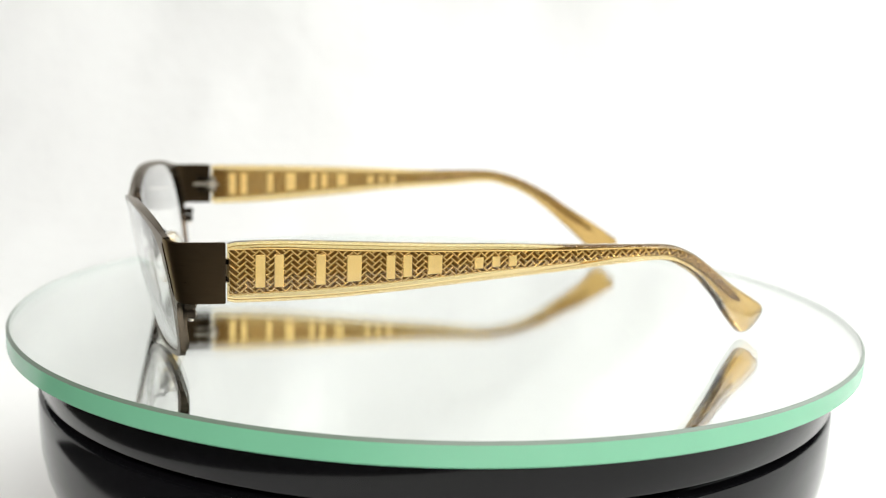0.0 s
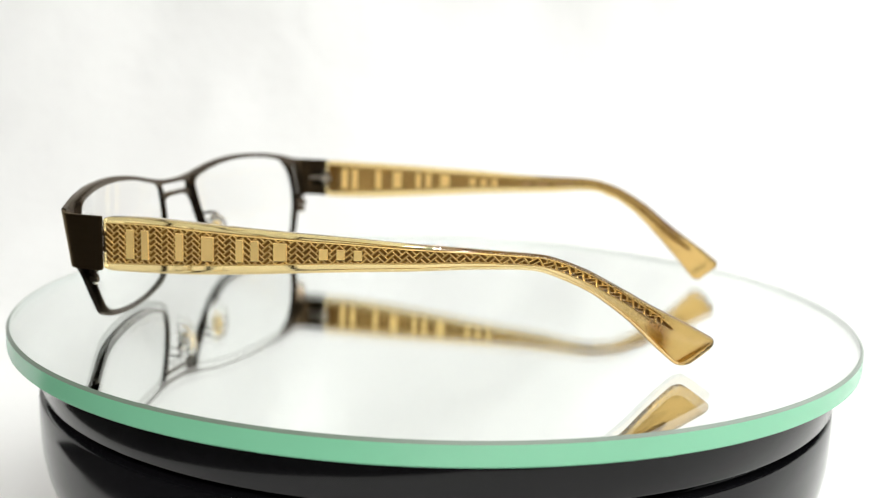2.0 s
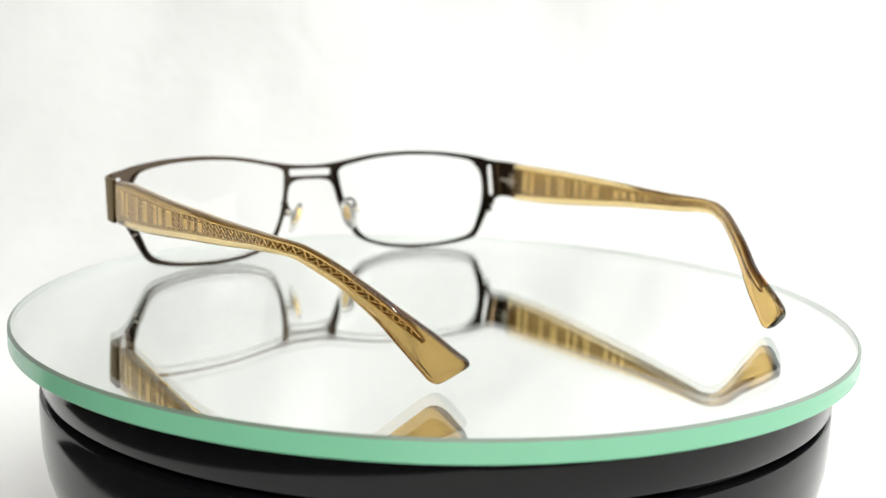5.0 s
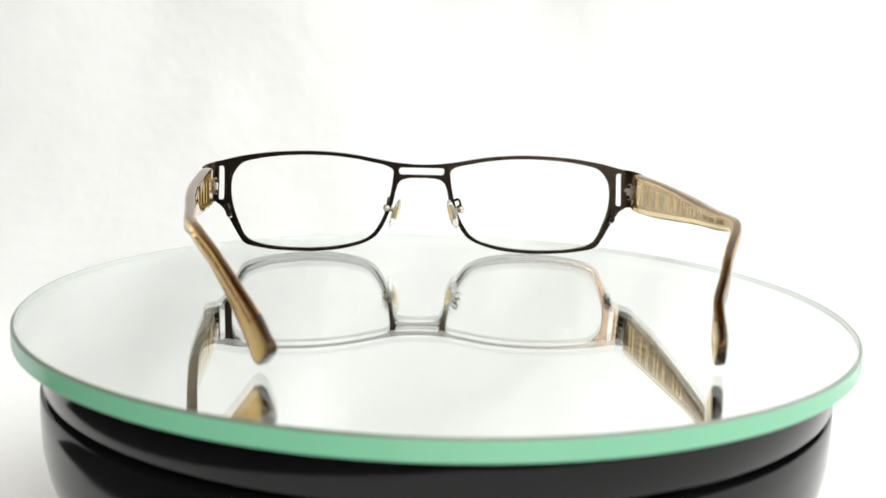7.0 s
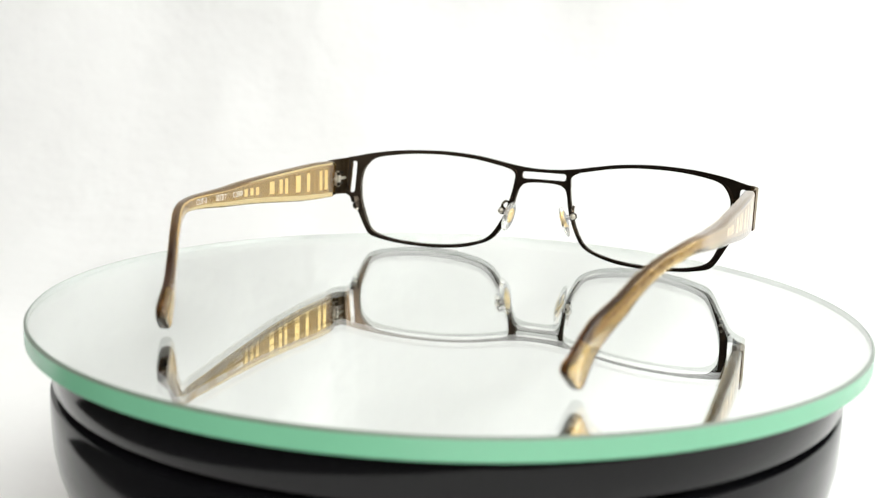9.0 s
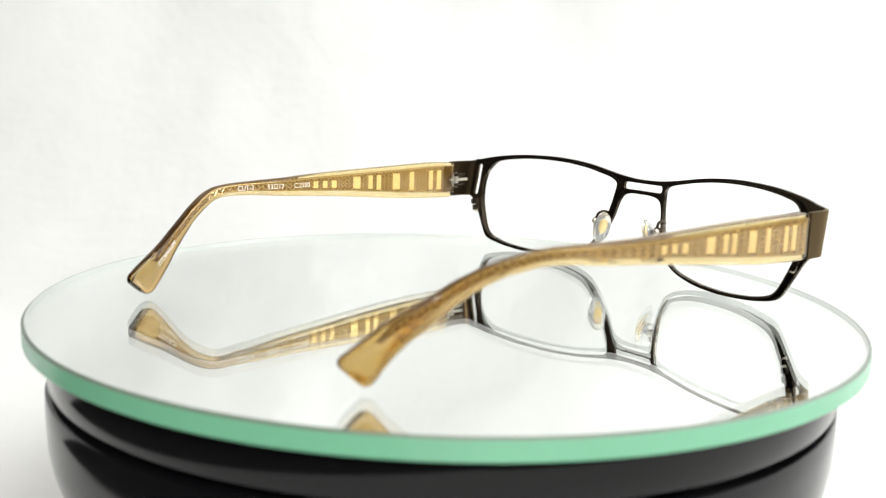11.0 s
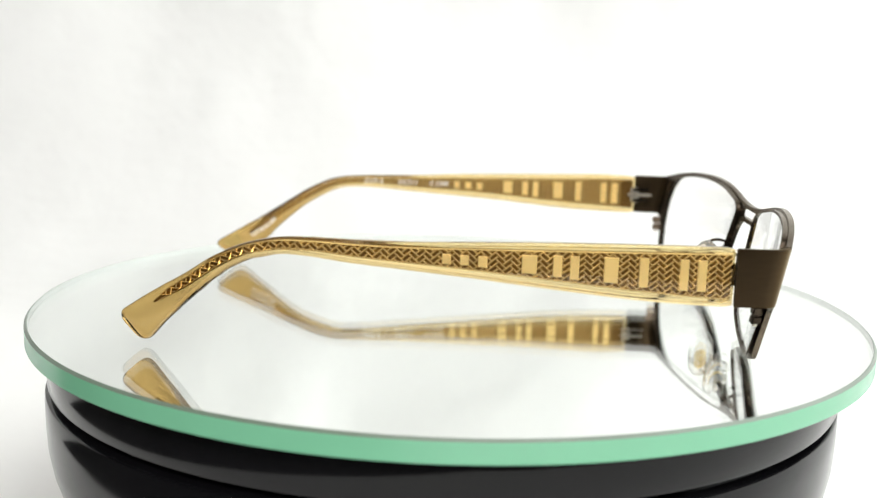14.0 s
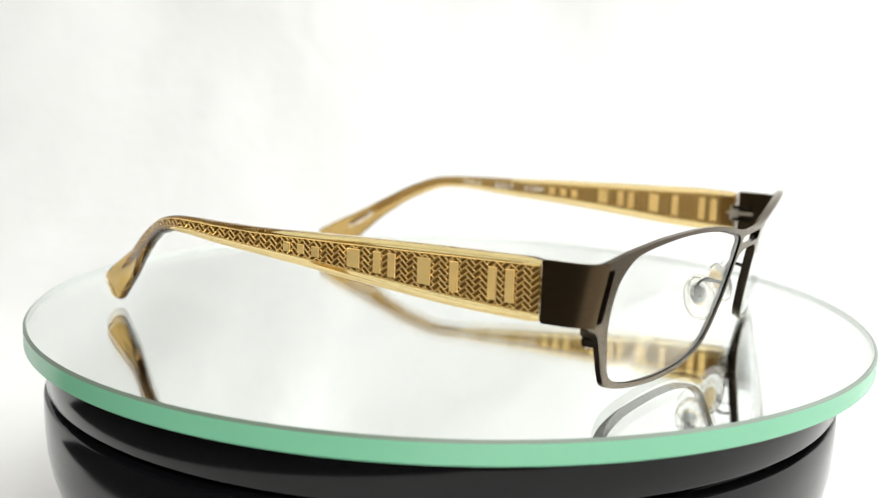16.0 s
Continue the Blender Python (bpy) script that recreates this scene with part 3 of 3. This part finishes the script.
def hinge(parent, sign, z):
    bm = bmesh.new()
    for k in (-1, 1):
        block(bm, (4.4 * MM, 1.6 * MM, 1.0 * MM), Matrix.Translation((7.6 * MM, sign * 66.3 * MM, (z + k * 1.7) * MM)), 0.00015)
        bmesh.ops.create_cone(bm, cap_ends=True, segments=20, radius1=0.95 * MM, radius2=0.95 * MM, depth=1.0 * MM,
                              matrix=Matrix.Translation((9.5 * MM, sign * 65.5 * MM, (z + k * 1.7) * MM)))
    knuckle = part("hinge", bm, GUN, parent, "small dark hinge leaves")
    bm = bmesh.new()
    block(bm, (3.4 * MM, 0.9 * MM, 0.8 * MM), Matrix.Translation((10.3 * MM, sign * 65.7 * MM, z * MM)), 0.0002)
    block(bm, (0.8 * MM, 0.8 * MM, 4.4 * MM), Matrix.Translation((10.6 * MM, sign * 65.7 * MM, z * MM)), 0.0002)
    bmesh.ops.create_cone(bm, cap_ends=True, segments=20, radius1=0.95 * MM, radius2=0.95 * MM, depth=2.2 * MM,
                          matrix=Matrix.Translation((9.5 * MM, sign * 65.5 * MM, z * MM)))
    block(bm, (4.6 * MM, 1.0 * MM, 0.9 * MM), Matrix.Translation((6.6 * MM, sign * 65.4 * MM, z * MM)), 0.0003)
    tongue = part("hinge_tongue", bm, STEEL, knuckle, "bright steel hinge tongue and spring")
    bm = bmesh.new()
    bmesh.ops.create_cone(bm, cap_ends=True, segments=16, radius1=0.6 * MM, radius2=0.5 * MM, depth=5.0 * MM,
                          matrix=Matrix.Translation((9.5 * MM, sign * 65.5 * MM, z * MM)))
    part("screw", bm, STEEL, knuckle, "bright hinge screw")


def closing_block(parent, sign):
    """The little screw block that closes the rim below the endpiece."""
    bm = bmesh.new()
    m = Matrix.Translation((2.6 * MM, sign * 62.0 * MM, 13.8 * MM)) @ pose(0, 0, 0, sign * -16, 0, sign * 12)
    block(bm, (3.4 * MM, 1.7 * MM, 2.0 * MM), m @ Matrix.Translation((0, 0, 1.2 * MM)), 0.0003)
    block(bm, (3.0 * MM, 1.5 * MM, 2.0 * MM), m @ Matrix.Translation((0, 0, -1.0 * MM)), 0.0003)
    ob = part("closing_block", bm, GUN, parent)
    bm = bmesh.new()
    bmesh.ops.create_cone(bm, cap_ends=True, segments=16, radius1=0.6 * MM, radius2=0.6 * MM, depth=0.6 * MM, matrix=m @ Matrix.Translation((0.4 * MM, 0, -2.1 * MM)))
    part("screw", bm, STEEL, ob, "bright rim screw")


def spectacles():
    ob = tagged(new("eyeglasses"), "brown gunmetal eyeglasses with amber gold herringbone temples on a mirror", "eyeglasses")
    lens = front_frame(ob)
    for sign in (-1, 1):
        part("eyewire", ring_band(lens, -0.25, 0.35, 1.0, 2.2, sign), GUN, ob, smooth=30)
        clear = part("lens", lens_body([(y, z) for y, z in lens], sign), LENS, ob, "clear demo lens")
        clear.visible_shadow = False
        part("endpiece", endpiece(sign), BROWN, ob, "wrapped satin brown metal endpiece", 30)
        closing_block(ob, sign)
        nose_parts(ob, sign)
    hinge(ob, -1, 22.3)
    hinge(ob, 1, 22.9)
    left, left_ob = side_arm(ob, ARM_LEFT, PLAN_LEFT, -1, "translucent amber temple with gold core and white print")
    right, right_ob = side_arm(ob, ARM_RIGHT, PLAN_RIGHT, 1, "translucent amber temple with gold herringbone core")
    lettering("CUT-3", 2.1, left, 83.6, 0.54, left_ob, PRINT)
    lettering("53\u25a117", 2.1, left, 72.8, 0.54, left_ob, PRINT)
    lettering("C.2300", 2.1, left, 62.9, 0.54, left_ob, PRINT)
    lettering("TITANIUM", 2.0, left, left.length - 12.0, 0.5, left_ob, PRINT)
    for a, b in ((66.5, 70.5), (71.5, 75.5), (77.5, 83.5)):
        bm = bmesh.new()
        for x in np.arange(a, b - 0.5, 0.95):
            block(bm, (0.0007, 0.00005, 0.0011), Matrix.Translation(right.at(x, 0.52, (THICK + right.thick(x)) / 2 + 0.03)))
        part("print", bm, PRINT_DARK, right_ob, "small brown unreadable print")
    return ob


# ---------------------------------------------------------------- build
table, platter = turntable()
mirror = mirror_disc()
glasses = spectacles()

# the turn of the platter: seconds, degrees
TURN = [(0, 5.46), (0.5, -1.28), (1, -8.2), (1.5, -15.15), (2, -22.16), (2.5, -29.15), (3, -36.12), (3.5, -43.05), (4, -50.1), (4.5, -57.0), (5, -63.9), (5.5, -70.83),
        (6, -77.77), (6.5, -84.72), (7, -91.67), (7.5, -98.61), (8, -105.56), (8.5, -112.5), (9, -119.49), (9.5, -126.43), (10, -133.37), (10.5, -140.31), (11, -147.25),
        (11.5, -154.2), (12, -161.09), (12.5, -168.0), (13, -174.86), (13.5, -181.83), (14, -188.82), (14.5, -195.9), (15, -202.92), (15.5, -209.9), (16, -216.8)]


def motions():
    walk(focus, [(t, view(0, 0) @ pose(0, 0, -d)) for t, d in FOCUS])
    rest = pose(-0.06728, -0.00887, -0.0001, 0, 0, 7.883)
    walk(glasses, [(t, pose(0, 0, 0, 0, 0, a) @ rest) for t, a in TURN])
    walk(mirror, [(t, pose(0, 0, 0, 0, 0, a)) for t, a in TURN])
    walk(platter, [(t, pose(0, 0, 0, 0, 0, a)) for t, a in TURN])


motions()
